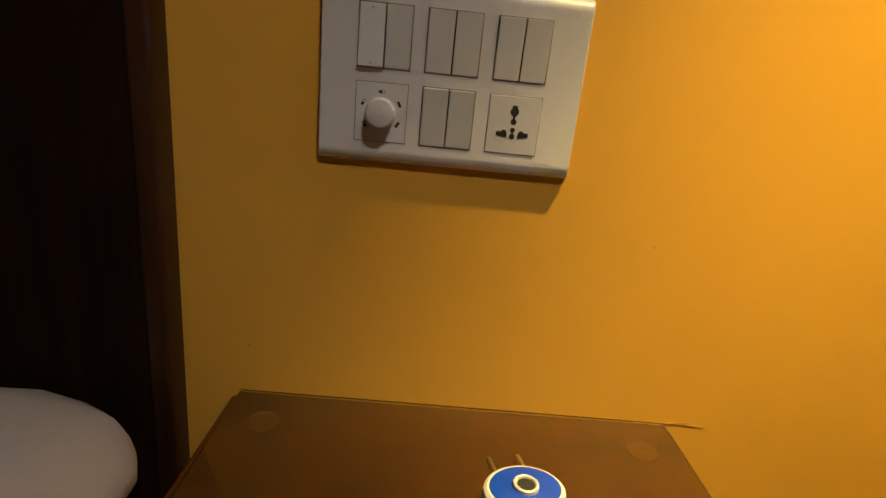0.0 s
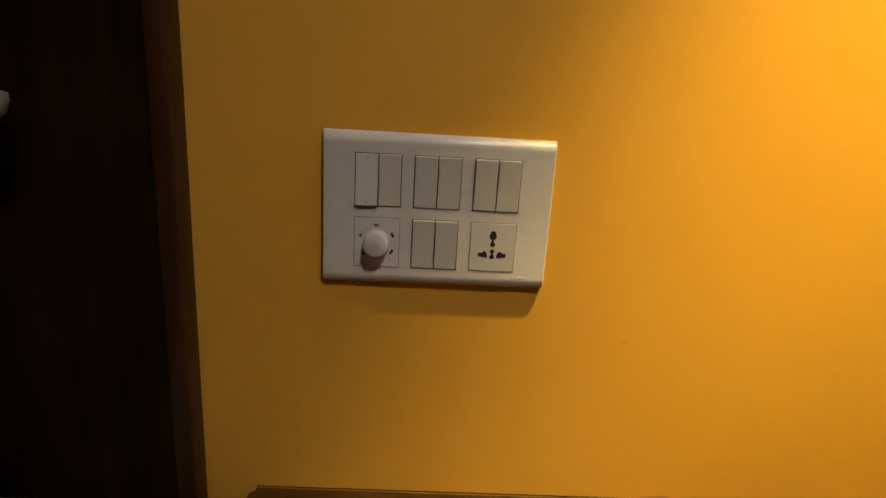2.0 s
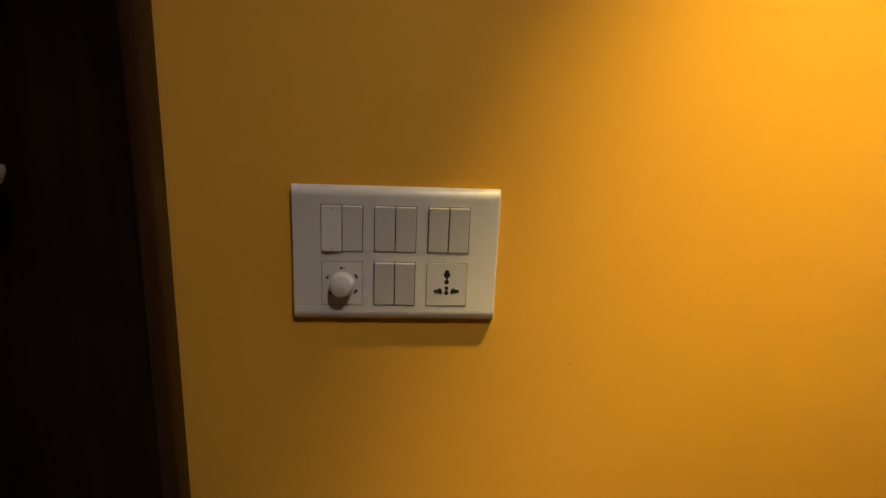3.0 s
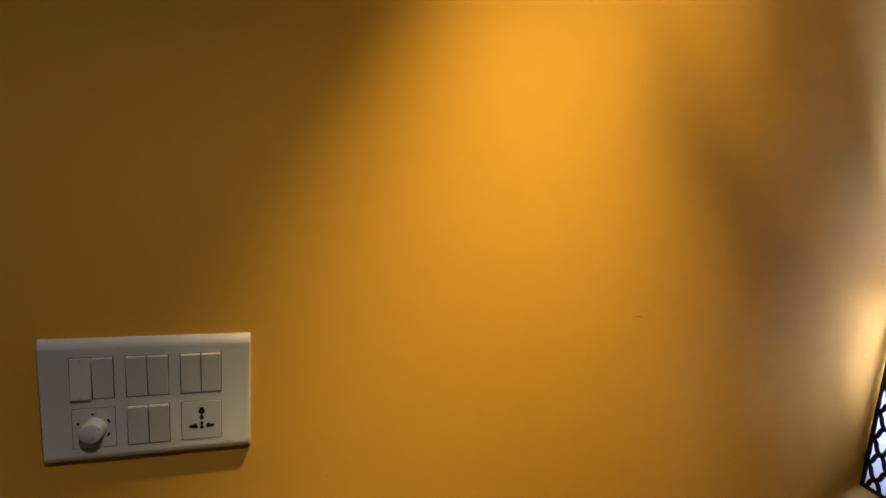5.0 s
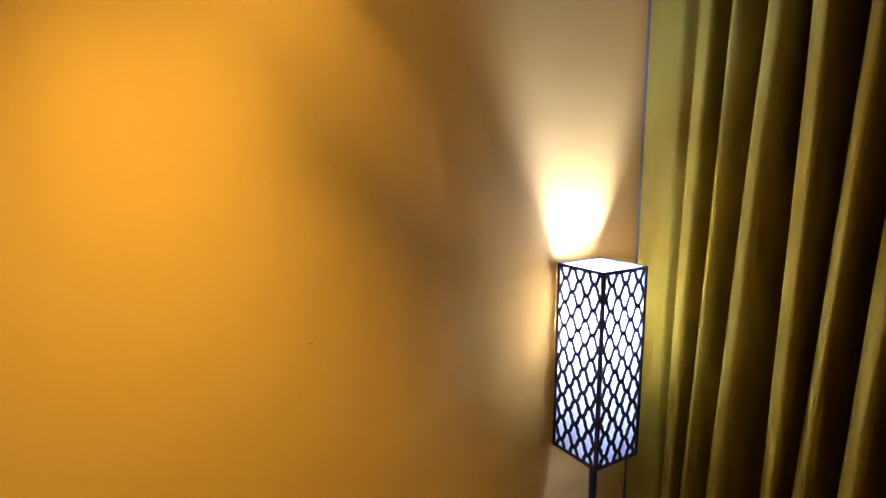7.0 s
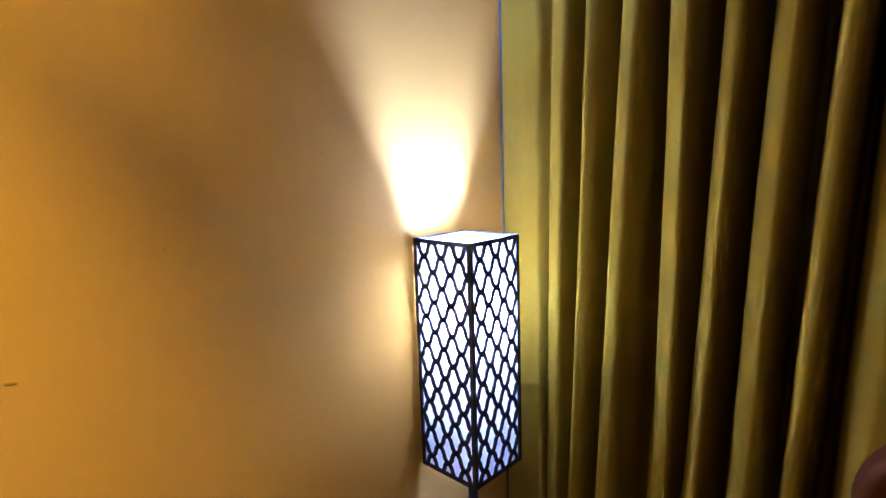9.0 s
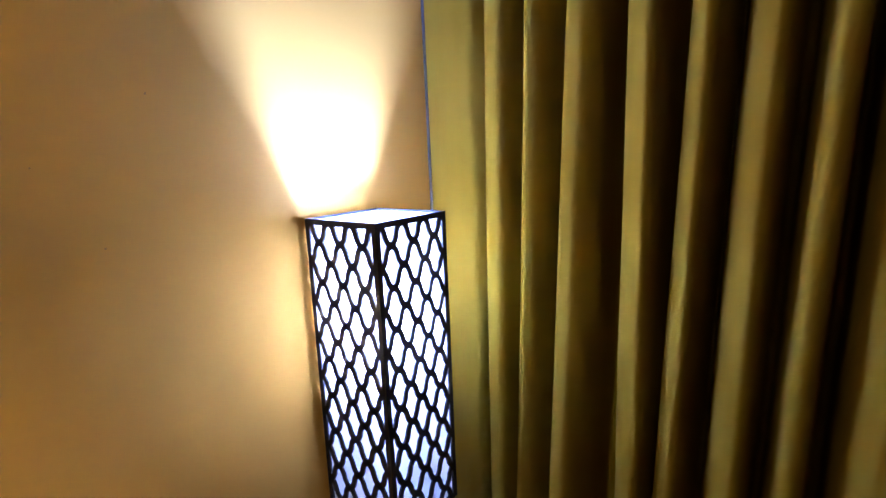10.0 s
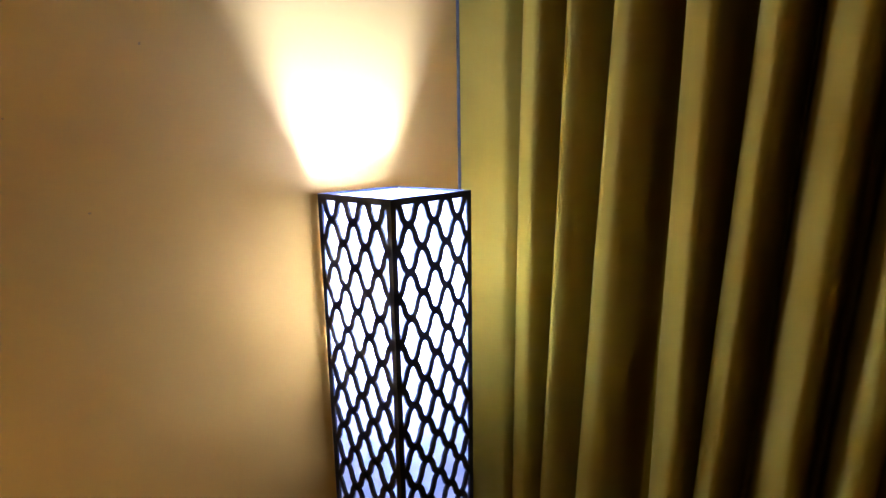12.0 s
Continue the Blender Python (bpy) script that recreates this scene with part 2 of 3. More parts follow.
# ---- switch board ----
def switch_board():
    x0, x1, z0, z1, thick = 0.137, 0.369, 0.861, 1.016, 0.0105
    w, h = x1 - x0, z1 - z0
    board = thing("switch_board", pose(x0, WALL_Y, z0), "white plastic switch board with rockers, fan dial and socket", "switch board")
    # the face is drawn out along x: flat, with rolled top and bottom rims
    rim = 0.011
    profile = [(0.0, 0.0)]
    for k in range(9):
        a = math.pi / 2 * k / 8
        profile.append((-thick * math.sin(a) ** 0.9 if k else -0.0005, rim - rim * math.cos(a)))
    profile += [(-thick + 0.0003, rim + 0.002), (-thick + 0.0003, h - rim - 0.002)]
    for k in range(9):
        a = math.pi / 2 * k / 8
        profile.append((-thick * math.cos(a) ** 0.9 if k < 8 else -0.0005, h - rim + rim * math.sin(a)))
    profile.append((0.0, h))
    bm = bmesh.new()
    cuts = [(0.0, 0.75), (0.0015, 0.97), (0.004, 1.0), (w - 0.004, 1.0), (w - 0.0015, 0.97), (w, 0.75)]
    rings = [[bm.verts.new((x, y * s, z)) for y, z in profile] for x, s in cuts]
    for a, b in zip(rings, rings[1:]):
        for k in range(len(profile) - 1):
            bm.faces.new((a[k], b[k], b[k + 1], a[k + 1]))
    bm.faces.new(rings[0]), bm.faces.new(rings[-1])
    part("faceplate", bm, white_plastic, board)
    face = -thick + 0.0003
    cols = [(0.0325, 0.0780), (0.0910, 0.1375), (0.1510, 0.1975)]
    top_row, low_row = (0.0820, 0.1340), (0.0190, 0.0700)

    def rocker(lo, hi, row, pressed_up, mat, marks=False):
        gap = part("recess", box((lo - 0.0006, face - 0.0004, row[0] - 0.0006), (hi + 0.0006, face + 0.001, row[1] + 0.0006)), seam, board, "dark seam", False)
        zc = (row[0] + row[1]) / 2
        bm = bmesh.new()
        out_top, out_low = (0.0012, 0.0042) if not pressed_up else (0.0046, 0.0010)
        mid = 0.0022
        outline = [(0.0008, row[0]), (-out_low, row[0] + 0.0005), (-mid, zc), (-out_top, row[1] - 0.0008), (0.0008, row[1])]
        a = [bm.verts.new((lo + 0.0006, face + y, z)) for y, z in outline]
        b = [bm.verts.new((hi - 0.0006, face + y, z)) for y, z in outline]
        bm.faces.new(a), bm.faces.new(b)
        for k in range(len(a)):
            j = (k + 1) % len(a)
            bm.faces.new((a[k], a[j], b[j], b[k]))
        bmesh.ops.bevel(bm, geom=list(bm.edges), offset=0.0004, segments=2, affect="EDGES", clamp_overlap=True)
        sw = part("rocker_switch", bm, mat, board, "pressed rocker" if marks else "")
        if marks:
            for z, s in ((row[1] - 0.004, 1), (row[0] + 0.0035, -1)):
                xm = (lo + hi) / 2
                y = face - (out_top if s > 0 else out_low) - 0.0002
                bm = bmesh.new()
                for d in (-1, 1):
                    prism([(xm, z + s * 0.0009), (xm + d * 0.0014, z - s * 0.0009), (xm + d * 0.0011, z - s * 0.0013), (xm, z + s * 0.0003)], 0.0006, Matrix.Translation((0, y, 0)), bm)
                part("arrow_mark", bm, seam, sw, "small grey arrow mark", False)

    for k, (lo, hi) in enumerate(cols):
        mid = (lo + hi) / 2
        rocker(lo, mid, top_row, k != 0, white_plastic if k == 0 else grey_plastic, k == 0)
        rocker(mid, hi, top_row, True, grey_plastic)
    lo, hi = cols[1]
    rocker(lo, (lo + hi) / 2, low_row, True, grey_plastic)
    rocker((lo + hi) / 2, hi, low_row, True, grey_plastic)

    # fan dial
    lo, hi = cols[0]
    xc, zc = (lo + hi) / 2, (low_row[0] + low_row[1]) / 2
    part("recess", box((lo - 0.0004, face - 0.0003, low_row[0] - 0.0004), (hi + 0.0004, face + 0.001, low_row[1] + 0.0004)), seam, board, "dark seam", False)
    plate = part("fan_regulator", box((lo + 0.0002, face - 0.0008, low_row[0] + 0.0002), (hi - 0.0002, face + 0.001, low_row[1] - 0.0002), 0.0003), white_plastic, board, "", False)
    turn = Matrix.Translation((xc, face - 0.0008, zc)) @ Matrix.Rotation(radians(90), 4, "X")
    knob = part("knob", lathe([(0.0134, 0.0), (0.0134, 0.002), (0.0125, 0.003), (0.0122, 0.013), (0.0117, 0.0148), (0.0105, 0.0155)], 40, None, turn), white_plastic, plate, "round ivory dial knob")
    bm = bmesh.new()
    for k in range(3):
        m = Matrix.Translation((xc, face - 0.0166, zc)) @ Matrix.Rotation(radians(120 * k), 4, "Y")
        prism([(-0.0003, 0.0), (-0.0011, 0.003), (-0.0003, 0.0058), (0.0004, 0.0055), (0.0003, 0.0)], 0.0005, m, bm)
    part("fan_mark", bm, grey_plastic, plate, "moulded fan symbol", False)
    for k, a in enumerate((-128, -64, 0, 62, 122)):
        m = Matrix.Translation((xc, face - 0.0011, zc)) @ Matrix.Rotation(radians(a), 4, "Y")
        part("dial_mark", prism([(-0.0027, 0.0166), (0.0027, 0.0166), (0.0027, 0.0190), (-0.0027, 0.0190)], 0.0005, m), dark_hole, plate, "small black dial mark", False)
        if k < 3:
            part("dial_window", prism([(0.0003, 0.0170), (0.0023, 0.0170), (0.0023, 0.0186), (0.0003, 0.0186)], 0.0005, Matrix.Translation((0, -0.0003, 0)) @ m), white_plastic, plate, "", False)

    # socket
    lo, hi = cols[2]
    xc, zc = (lo + hi) / 2, (low_row[0] + low_row[1]) / 2
    part("recess", box((lo - 0.0004, face - 0.0003, low_row[0] - 0.0004), (hi + 0.0004, face + 0.001, low_row[1] + 0.0004)), seam, board, "dark seam", False)
    sock = part("socket", box((lo + 0.0002, face - 0.0008, low_row[0] + 0.0002), (hi - 0.0002, face + 0.001, low_row[1] - 0.0002), 0.0003), white_plastic, board, "", False)
    y = Matrix.Translation((xc, face - 0.0010, zc))

    def disc(x, z, r):
        return [(x + r * math.cos(2 * math.pi * k / 18), z + r * math.sin(2 * math.pi * k / 18)) for k in range(18)]

    holes = [disc(0.0, 0.0118, 0.0039), disc(0.0, 0.0030, 0.0027), disc(0.0, -0.0042, 0.0022), disc(0.0, -0.0100, 0.0025),
             [(-0.0024, 0.0135), (0.0024, 0.0135), (0.0024, 0.0172), (-0.0024, 0.0172)],
             [(-0.0010, 0.0040), (0.0010, 0.0040), (0.0014, 0.0100), (-0.0014, 0.0100)],
             [(-0.0010, -0.0095), (0.0010, -0.0095), (0.0010, -0.0040), (-0.0010, -0.0040)]]
    for s in (-1, 1):
        holes.append([(s * 0.0048, -0.0112), (s * 0.0105, -0.0103), (s * 0.0145, -0.0098), (s * 0.0145, -0.0062), (s * 0.0105, -0.0060), (s * 0.0085, -0.0042), (s * 0.0060, -0.0050), (s * 0.0050, -0.0078)])
    for outline in holes:
        part("pin_hole", prism(outline, 0.0012, y), dark_hole, sock, "dark pin hole", False)
        y = y @ Matrix.Translation((0, -0.00002, 0))
    # illegible maker's mark, as bars
    for k in range(2):
        part("mark_bar", box((0.196 + 0.008 * k, face - 0.0004, 0.0118), (0.202 + 0.010 * k, face + 0.001, 0.0134)), grey_plastic, board, "pale printed bar", False)


switch_board()


# ---- bedside ----
NIGHT_Z = 0.603


pad_rubber = mottled("clear_soft_rubber", ((0.14, 0.055, 0.014), (0.20, 0.085, 0.024)), 60.0, (0.10, 0.2), 0.05, 300)


def nightstand():
    t = thing("nightstand", pose(0.284, 0.264, 0.0, 0, 0, -1.3), "brown wood veneer bedside cabinet against the wall", "nightstand")
    w, d, h = 0.235, 0.190, NIGHT_Z
    part("top_board", box((-w, -d, h - 0.022), (w, d, h), 0.004, 3), brown_wood, t)
    for s in (-1, 1):
        part("side_panel", box((s * (w - 0.012) - 0.009, -d + 0.012, 0.06), (s * (w - 0.012) + 0.009, d - 0.004, h - 0.022), 0.001), brown_wood, t)
    part("back_panel", box((-w + 0.022, d - 0.020, 0.08), (w - 0.022, d - 0.010, h - 0.022)), brown_wood, t)
    part("bottom_board", box((-w + 0.022, -d + 0.014, 0.07), (w - 0.022, d - 0.022, 0.088)), brown_wood, t)
    part("front_panel", box((-w + 0.023, -d + 0.012, 0.09), (w - 0.023, -d + 0.030, h - 0.024), 0.001), brown_wood, t)
    for sx in (-1, 1):
        for sy in (-1, 1):
            part("leg", rod(0.014, 0.0, 0.07, sx * (w - 0.03), sy * (d - 0.035), 16, 0.018), brown_wood, t)
    g = thing("glass_top", pose(0.284, 0.264, h, 0, 0, -1.3), "clear glass sheet with round pads on the bedside cabinet", "glass sheet")
    part("sheet", box((-w + 0.010, -d + 0.008, 0.0030), (w - 0.010, d - 0.002, 0.0085), 0.0012, 2), glass, g)
    for sx in (-1, 1):
        for sy in (-1, 1):
            m = Matrix.Translation((sx * (w - 0.049), sy * (d - 0.048), 0.0001))
            pad = part("pad", lathe([(0.0165, 0.0), (0.0165, 0.0018), (0.0158, 0.0024), (0.0138, 0.0022), (0.0128, 0.0008), (0.0050, 0.0006)], 32, None, m), pad_rubber, g, "clear round rubber pad")
            part("stud", lathe([(0.0050, 0.0007), (0.0052, 0.0022), (0.0040, 0.0028), (0.0010, 0.0029)], 20, None, m), pad_rubber, pad)


nightstand()


def vaporizer():
    t = thing("mosquito_vaporizer", pose(0.321, 0.260, NIGHT_Z + 0.0086, 0, 0, 12), "white plug-in mosquito vaporizer with a blue oval top", "vaporizer")

    def oval(a, b, z, n=36, x=0.0, y=0.0):
        return [Vector((x + 0.85 * a * math.cos(2 * math.pi * k / n), y + 0.85 * b * math.sin(2 * math.pi * k / n) * (1.0 if math.sin(2 * math.pi * k / n) < 0 else 1.12), z)) for k in range(n)]

    def loft(rows):
        bm = bmesh.new()
        rings = [[bm.verts.new(p) for p in row] for row in rows]
        for a, b in zip(rings, rings[1:]):
            for k in range(len(a)):
                j = (k + 1) % len(a)
                bm.faces.new((a[k], a[j], b[j], b[k]))
        bm.faces.new(rings[0]), bm.faces.new(rings[-1])
        return bm

    part("body", loft([oval(0.026, 0.019, 0.030), oval(0.030, 0.022, 0.034), oval(0.0345, 0.0255, 0.050), oval(0.0350, 0.026, 0.060), oval(0.0340, 0.0250, 0.0655), oval(0.0315, 0.0228, 0.0675)]), white_plastic, t)
    part("bottle", loft([oval(0.020, 0.015, 0.0), oval(0.022, 0.0165, 0.003), oval(0.022, 0.0165, 0.026), oval(0.018, 0.014, 0.031)]), white_plastic, t)
    top = part("top_face", loft([oval(0.0300, 0.0214, 0.0672), oval(0.0296, 0.0210, 0.0681), oval(0.0280, 0.0198, 0.0686)]), blue_plastic, t, "blue oval top")
    part("collar", lathe([(0.0090, 0.0680), (0.0088, 0.0712), (0.0076, 0.0720), (0.0066, 0.0712), (0.0062, 0.0690)], 28), white_plastic, t, "white ring round the vent")
    part("vent_hole", rod(0.0061, 0.0686, 0.0700, 0, 0, 24), dark_hole, t, "dark vent hole")
    for s in (-1, 1):
        m = Matrix.Translation((s * 0.0115, 0.021, 0.058)) @ Matrix.Rotation(radians(-90), 4, "X")
        part("plug_pin", lathe([(0.0021, 0.0), (0.0021, 0.020), (0.0017, 0.0215), (0.0009, 0.022)], 14, None, m), brass, t, "brass plug pin")


vaporizer()


# ---- bed ----
HEAD_X = 0.0055


def headboard():
    t = thing("headboard", pose(HEAD_X, WALL_Y, 0.0), "tall dark-stained wooden headboard panel against the wall", "headboard")
    n = 6
    wide, h = 1.95, 2.05
    part("edge_trim", box((-0.020, -0.036, 0.0), (0.0, -0.0005, h), 0.004, 3), edge_wood, t, "reddish brown rounded edge strip")
    part("edge_trim", box((-wide, -0.036, 0.0), (-wide + 0.020, -0.0005, h), 0.004, 3), edge_wood, t, "reddish brown rounded edge strip")
    step = (wide - 0.04) / n
    for k in range(n):
        part("panel", box((-0.0205 - (k + 1) * step + 0.0008, -0.030, 0.0), (-0.0205 - k * step, -0.0005, h - 0.001), 0.001, 1), dark_wood, t)


headboard()


def bed():
    t = thing("bed", pose(-0.93, -0.56, 0.0), "double bed with a white cotton sheet over its mattress", "bed")
    part("base", box((-0.88, -0.98, 0.06), (0.86, 0.975, 0.32), 0.01), dark_wood, t)
    for sx in (-0.8, 0.8):
        for sy in (-0.9, 0.9):
            part("leg", rod(0.03, 0.0, 0.06, sx, sy, 16), dark_wood, t)
    bm = box((-0.89, -0.98, 0.32), (0.87, 0.97, 0.53), 0.07, 6)
    part("mattress", bm, linen, t, "mattress under a tucked white sheet")


bed()


def pillow(place, w, d, h, seed, label):
    t = part("pillow", cushion(w, d, h, seed), linen)
    t.matrix_world = place
    tagged(t, label, "pillow", "pillows on the bed")


pillow(pose(-0.30, 0.275, 0.592, 0, 0, 1), 0.63, 0.30, 0.130, 3, "white cotton pillow lying on the mattress")
pillow(pose(-0.415, 0.225, 0.720, 2, 0, -2), 0.62, 0.37, 0.135, 11, "white cotton pillow lying on another pillow")
pillow(pose(-0.418, 0.388, 0.955, 0, -13, 0), 0.63, 0.075, 0.062, 7, "thin white cotton pillow propped against the headboard")


# ---- floor lamp ----
def floor_lamp():
    half, z0, z1 = 0.068, 0.645, 1.087
    t = thing("floor_lamp", pose(*LAMP, 0.0, 0, 0, -5.7), "lit floor lamp with a tall square white shade in black lattice", "floor lamp")
    part("base", box((-0.11, -0.085, 0.0), (0.11, 0.085, 0.018), 0.004, 3), black_metal, t)
    part("pole", rod(0.0095, 0.018, z1 - 0.280, 0, 0, 20), black_metal, t)
    width, period = 2 * half, (z1 - z0) / 8.05
    amp, off = period / 4 - 0.0004, 0.0042
    line = 0.0042

    def lattice():
        bm = bmesh.new()
        bar, deep = 0.0078, 0.003
        # frame of the panel: two stiles, two rails
        for lo, hi in (((-half, z0), (-half + bar, z1)), ((half - bar, z0), (half, z1))):
            box((lo[0], -deep, lo[1]), (hi[0], 0.0, hi[1]), 0, 1, bm)
        for lo, hi in ((z0, z0 + bar), (z1 - bar, z1)):
            box((-half + bar, -deep, lo), (half - bar, 0.0, hi), 0, 1, bm)
        cell = width * 0.308
        zmin, zmax = z0 + bar * 0.5, z1 - bar * 0.5
        for k in range(18):
            mid = z1 - amp - off - k * period / 2
            if mid + amp < z0:
                break
            sign = 1 if k % 2 == 0 else -1
            steps = 72
            rows = []
            for s in range(steps + 1):
                x = -half + bar * 0.5 + (width - bar) * s / steps
                a = 2 * math.pi * x / cell + math.pi
                c = math.cos(a)
                z = mid + sign * amp * math.copysign(abs(c) ** 0.68, c)
                slope = -sign * amp * 0.68 * max(abs(c), 0.2) ** -0.32 * 2 * math.pi / cell * math.sin(a)
                n = Vector((-slope, 1.0)).normalized()
                thick = line * (1 + 0.12 * abs(math.cos(a)) ** 6)
                rows.append([(x + n.x * thick, z + n.y * thick), (x - n.x * thick, z - n.y * thick)])
            inside = [zmin <= 0.5 * (r[0][1] + r[1][1]) <= zmax for r in rows]
            ring = []
            for r in rows:
                ring.append([bm.verts.new((min(max(px, -half + 0.0005), half - 0.0005), y, min(max(pz, zmin), zmax))) for px, pz in r for y in (-deep, -0.0003)])
            for s in range(steps):
                if not (inside[s] or inside[s + 1]):
                    continue
                a, b = ring[s], ring[s + 1]
                for i, j in ((0, 1), (1, 3), (3, 2), (2, 0)):
                    bm.faces.new((a[i], a[j], b[j], b[i]))
        loose = [v for v in bm.verts if not v.link_faces]
        bmesh.ops.delete(bm, geom=loose, context="VERTS")
        return bm

    me = mesh_of(lattice(), "lattice_panel", black_metal, False)
    for k in range(4):
        ob = new("lattice_panel", me)
        ob.parent = t
        ob.matrix_basis = Matrix.Rotation(radians(90 * k), 4, "Z") @ Matrix.Translation((0, -half + 0.003, 0))
    inner = half - 0.0045
    bm = bmesh.new()
    corners = [(-inner, -inner), (inner, -inner), (inner, inner), (-inner, inner)]
    low = [bm.verts.new((x, y, z0 + 0.002)) for x, y in corners]
    high = [bm.verts.new((x, y, z1 - 0.0025)) for x, y in corners]
    for k in range(4):
        j = (k + 1) % 4
        bm.faces.new((low[k], low[j], high[j], high[k]))
    part("diffuser", bm, shade_sheet, t, "white translucent shade sheet", False)
    # wire spider that holds the shade
    bm = bmesh.new()
    for k in range(2):
        m = Matrix.Rotation(radians(45 + 90 * k), 4, "Z") @ Matrix.Translation((0, 0, z0 + 0.006)) @ Matrix.Rotation(radians(90), 4, "Y")
        rod(0.0016, -inner * 1.38, inner * 1.38, 0, 0, 8, None, bm, m)
    part("spider", bm, black_metal, t)
    for k in range(4):
        a = Matrix.Rotation(radians(90 * k), 4, "Z")
        bm = rod(0.0011, -inner, inner, 0, 0, 8, None, None, a @ Matrix.Translation((0, inner - 0.0015, z1 - 0.004)) @ Matrix.Rotation(radians(90), 4, "Y"))
        part("rim_wire", bm, grey_plastic, t, "pale wire of the shade rim")
    zb = z1 - 0.155
    part("bulb_holder", lathe([(0.010, zb - 0.125), (0.0165, zb - 0.121), (0.0165, zb - 0.084), (0.014, zb - 0.082)], 24), white_plastic, t)
    bulb = part("bulb", lathe([(0.0125, zb - 0.0818), (0.0135, zb - 0.060), (0.0220, zb - 0.034), (0.0290, zb - 0.012)], 28), white_plastic, t, "white tapered bulb base")
    globe = [(0.032 * math.cos(radians(a)), zb + 0.034 * math.sin(radians(a))) for a in range(-18, 88, 9)]
    part("dome", lathe([*globe, (0.002, zb + 0.034)], 28), bulb_glow, bulb, "lit cool white dome")



floor_lamp()


# ---- curtain ----
# folds from the wall outwards: crest, reach, rise on the wall's side, flat top, fall on the far side, lean per metre of height
FOLDS = [(0.341, 0.034, 0.014, 0.025, 0.012, 0.022), (0.275, 0.036, 0.012, 0.007, 0.026, 0.033), (0.203, 0.046, 0.014, 0.021, 0.022, 0.045),
         (0.084, 0.046, 0.050, 0.004, 0.014, 0.010), (0.018, 0.032, 0.036, 0.005, 0.016, 0.045), (-0.060, 0.027, 0.042, 0.006, 0.022, 0.040),
         (-0.128, 0.032, 0.012, 0.016, 0.024, 0.045), (-0.222, 0.028, 0.036, 0.020, 0.024, 0.030)]


def curtain():
    rand = random.Random(5)
    folds = list(FOLDS)
    while folds[-1][0] > -1.55:
        folds.append((folds[-1][0] - rand.uniform(0.085, 0.12), rand.uniform(0.036, 0.050), rand.uniform(0.016, 0.04), rand.uniform(0.006, 0.02), rand.uniform(0.018, 0.03), rand.uniform(0.01, 0.04)))
    lows = [-0.155 - rand.uniform(0, 0.012) for _ in folds]
    n, rows, lo, hi = 1100, 80, 0.012, CEIL - 0.001
    top = 0.4615
    ys = np.linspace(-1.7, top, n + 1)
    kernel = np.exp(-0.5 * (np.arange(-8, 9) / 1.7) ** 2)
    kernel /= kernel.sum()
    bm = bmesh.new()
    grid = []
    for r in range(rows + 1):
        z = lo + (hi - lo) * r / rows
        lean = 1.15 - min(max(z, 0.35), 1.9)
        marks = [(top, 0.026), (0.435, 0.028), (0.400, 0.026), (0.373, 0.020), (0.3635, -0.012), (0.357, -0.022)]
        for k, (crest, reach, rise, flat, fall, tilt) in enumerate(folds):
            y = crest + tilt * lean + 0.004 * noise.noise(Vector((k * 3.7, z * 1.3, 2.0)))
            reach *= 1.0 + 0.10 * noise.noise(Vector((k * 2.3, z * 0.9, 8.0)))
            low = lows[k - 1] if k else -0.004
            if k:
                marks.append((y + rise, low))
                marks.append((y + rise * 0.72, reach - 0.034))
                marks.append((y + rise * 0.36, reach - 0.010))
            marks.append((y, reach))
            marks.append((y - flat, reach - 0.002))
            marks.append((y - flat - fall * 0.55, reach - 0.022))
            marks.append((y - flat - fall, lows[k]))
        marks.append((-1.72, -0.02))
        order = sorted(marks)
        xs = np.array([m[0] for m in order])
        ds = np.array([m[1] for m in order])
        drape = np.interp(ys, xs, ds)
        drape = np.convolve(np.pad(drape, 8, mode="edge"), kernel, mode="valid")
        line = []
        for y, d in zip(ys[::-1], drape[::-1]):
            y = float(y)
            crease = 0.0004 * noise.noise(Vector((y * 16, z * 3, 1.0)))
            if y > 0.36:
                bend = noise.noise(Vector((y * 20 + z * 7, z * 10 - y * 9, 4.0)))
                crease += 0.0075 * bend * abs(bend) ** 0.5 * min(1.0, max(0.0, (0.455 - y) / 0.02)) * min(1.0, (y - 0.36) / 0.02)
            line.append(bm.verts.new((1.890 - float(d) + crease, y, z)))
        grid.append(line)
    for a, b in zip(grid, grid[1:]):
        for k in range(n):
            bm.faces.new((a[k], a[k + 1], b[k + 1], b[k]))
    t = thing("curtain", pose(0, 0, 0), "olive gold floor-length curtain hanging in deep folds", "curtain")
    ob = part("cloth", bm, fabric, t)
    thick = ob.modifiers.new("thickness", "SOLIDIFY")
    thick.thickness = 0.0016
    # narrow grey strip down the edge of the cloth, against the wall
    part("edge_strip", box((1.860, 0.4575, 0.012), (1.8685, 0.4632, CEIL - 0.002), 0.002, 2), grey_strip, t, "narrow grey strip at the curtain edge against the wall")


curtain()


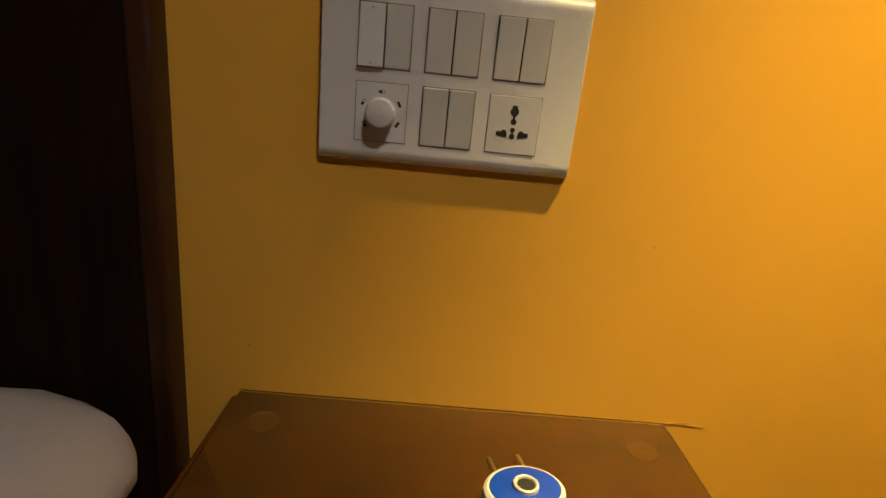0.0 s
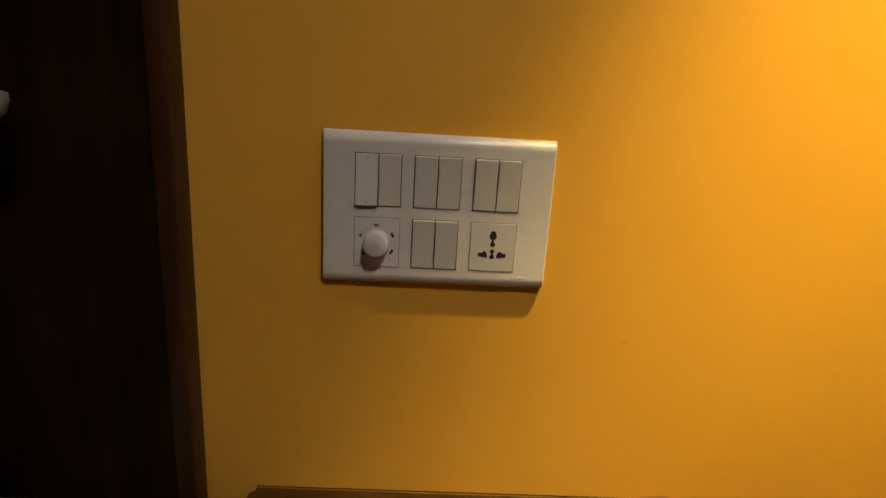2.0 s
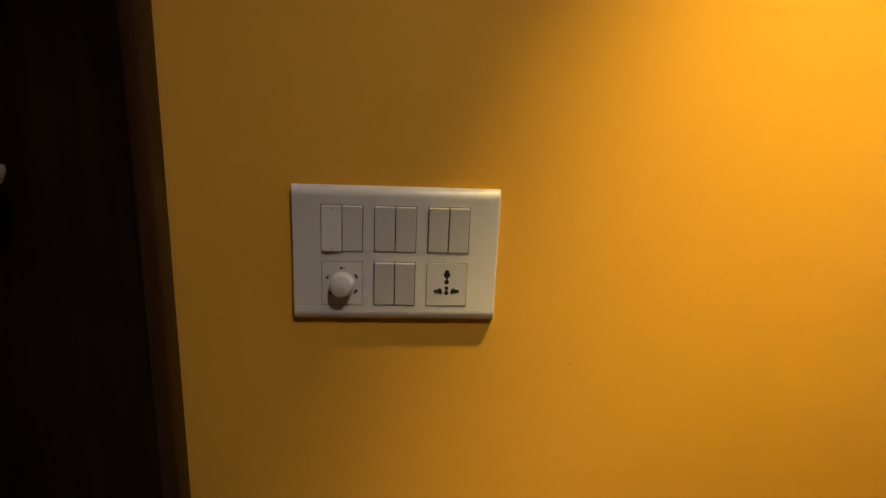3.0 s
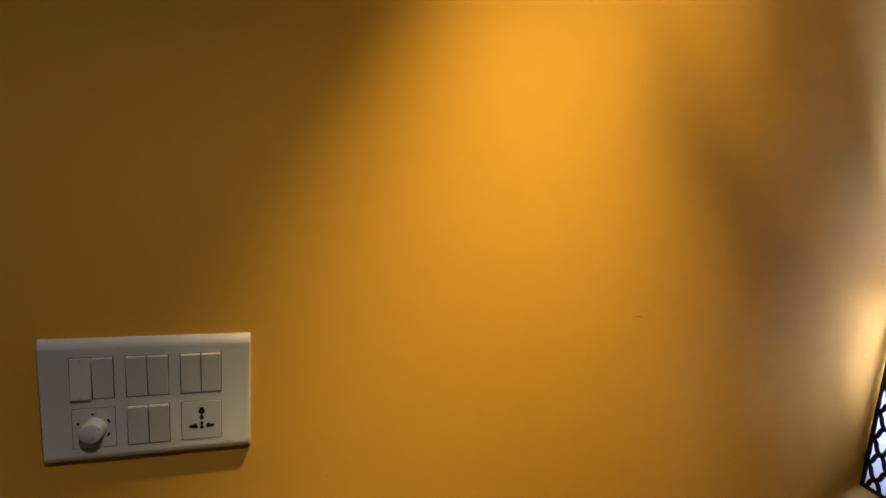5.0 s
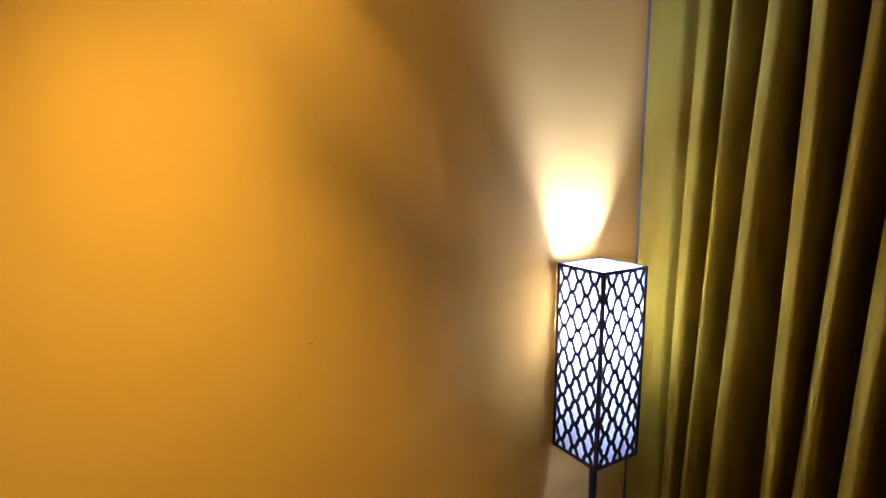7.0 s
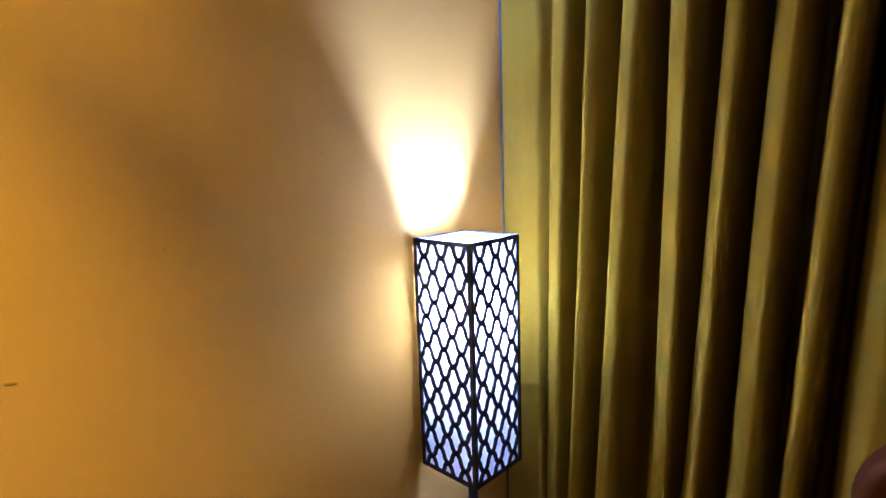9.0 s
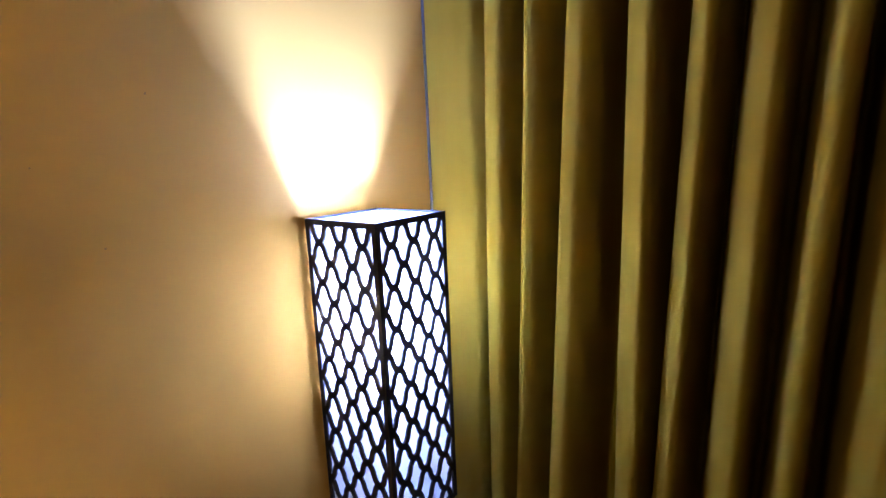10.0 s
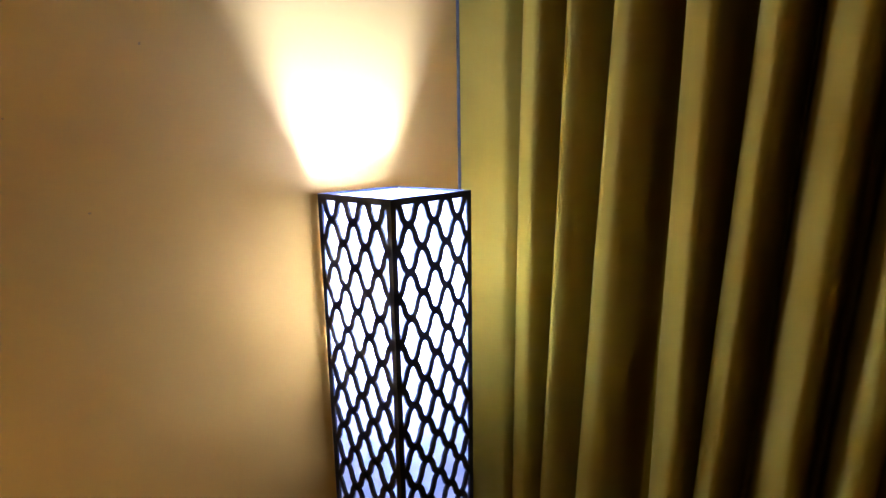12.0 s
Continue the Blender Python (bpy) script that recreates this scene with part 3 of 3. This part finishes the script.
# ---- chair by the curtain ----
def chair():
    t = thing("chair", pose(1.60, -0.425, 0.0, 0, 0, -90), "brown leatherette chair with a rounded back beside the curtain", "chair")
    w = 0.235

    def pad(lo, hi, r):
        return box(lo, hi, r, 5)

    bm = bmesh.new()
    outline = []
    for cx, cz, a0 in ((w - 0.10, 0.805, 0), (-w + 0.10, 0.805, 90), (-w + 0.03, 0.46, 180), (w - 0.03, 0.46, 270)):
        r = 0.10 if cz > 0.7 else 0.03
        for k in range(9):
            a = radians(a0 + 90 * k / 8)
            outline.append((cx + r * math.cos(a), cz + r * math.sin(a)))
    prism(outline, 0.055, Matrix.Translation((0, -0.0275, 0)), bm)
    bmesh.ops.bevel(bm, geom=[e for e in bm.edges if abs(e.verts[0].co.y - e.verts[1].co.y) < 1e-6], offset=0.016, segments=4, profile=0.5, affect="EDGES")
    part("backrest", bm, leather, t)
    part("seat", pad((-w, 0.0 - 0.44, 0.40), (w, -0.03, 0.47), 0.022), leather, t)
    for sx in (-1, 1):
        for y in (-0.41, -0.02):
            part("leg", rod(0.013, 0.0, 0.41 if y < -0.1 else 0.47, sx * (w - 0.03), y, 16, 0.018), dark_wood, t)


chair()


# ---- wall lamp and ceiling fitting ----

def ring_of(rows, steps=48):
    bm = bmesh.new()
    rings = [[bm.verts.new((r * math.cos(2 * math.pi * k / steps), r * math.sin(2 * math.pi * k / steps), z)) for k in range(steps)] for r, z in rows]
    for a, b in zip(rings, rings[1:]):
        for k in range(steps):
            bm.faces.new((a[k], a[(k + 1) % steps], b[(k + 1) % steps], b[k]))
    return bm


def wall_lamp():
    """A short cylinder on an arm: a lens in the middle and an added slotted plate round it that shapes a streak of
    light.
    """
    t = thing("wall_lamp", pose(*SPOT), "white cylindrical wall lamp shining down the yellow wall", "wall lamp")
    top = 0.130
    part("housing", ring_of([(0.066, 0.0), (0.066, top - 0.003), (0.068, top), (0.070, top - 0.003), (0.070, 0.0), (0.068, -0.003), (0.066, 0.0)]), white_plastic, t, "white round lamp housing")
    part("cap", rod(0.0655, top - 0.012, top - 0.004, 0, 0, 40), white_plastic, t)
    part("arm", box((-0.014, 0.069, 0.050), (0.014, 0.271, 0.080), 0.003), white_plastic, t)
    part("backplate", box((-0.045, 0.2702, 0.015), (0.045, 0.2799, 0.115), 0.003), white_plastic, t)
    # added inner plate with a narrow slot on one side, to throw the streak
    bm = bmesh.new()
    n, plate = 180, 0.015
    for k in range(n):
        a0, a1 = 2 * math.pi * k / n, 2 * math.pi * (k + 1) / n
        deg = math.degrees((a0 + a1) / 2)
        mid = 0.0375 + 0.00052 * (60 - deg)
        half = 0.0018 * min(1.0, (deg - 22) / 20) if 22 < deg < 66 else 0.0
        bands = [(0.0, mid - half), (mid + half, 0.0665)] if half else [(0.0, 0.0665)]
        for r0, r1 in bands:
            flat = [(a0, r0), (a0, r1), (a1, r1), (a1, r0)] if r0 else [(a0, 0.0), (a0, r1), (a1, r1)]
            bm.faces.new([bm.verts.new((r * math.cos(a), r * math.sin(a), plate)) for a, r in flat])
    bmesh.ops.remove_doubles(bm, verts=bm.verts, dist=1e-6)
    part("streak_mask", bm, black_metal, t, "black slotted plate added to shape the light streak", False)
    part("lens", rod(0.0285, -0.003, 0.0145, 0, 0, 40), spot_glow, t, "lit warm lens")


# Unseen fitting, added to go with the fill light on the board.
def downlight():
    t = thing("downlight", pose(*DOWN), "round white ceiling downlight, unseen, added to fill the switch board wall", "downlight")
    part("trim_ring", ring_of([(0.060, 0.0), (0.061, -0.004), (0.058, -0.007), (0.048, -0.006), (0.046, -0.001), (0.046, 0.0)]), white_plastic, t)
    part("lens", rod(0.0458, -0.004, -0.0005, 0, 0, 40), spot_glow, t, "lit frosted lens")


wall_lamp()
downlight()
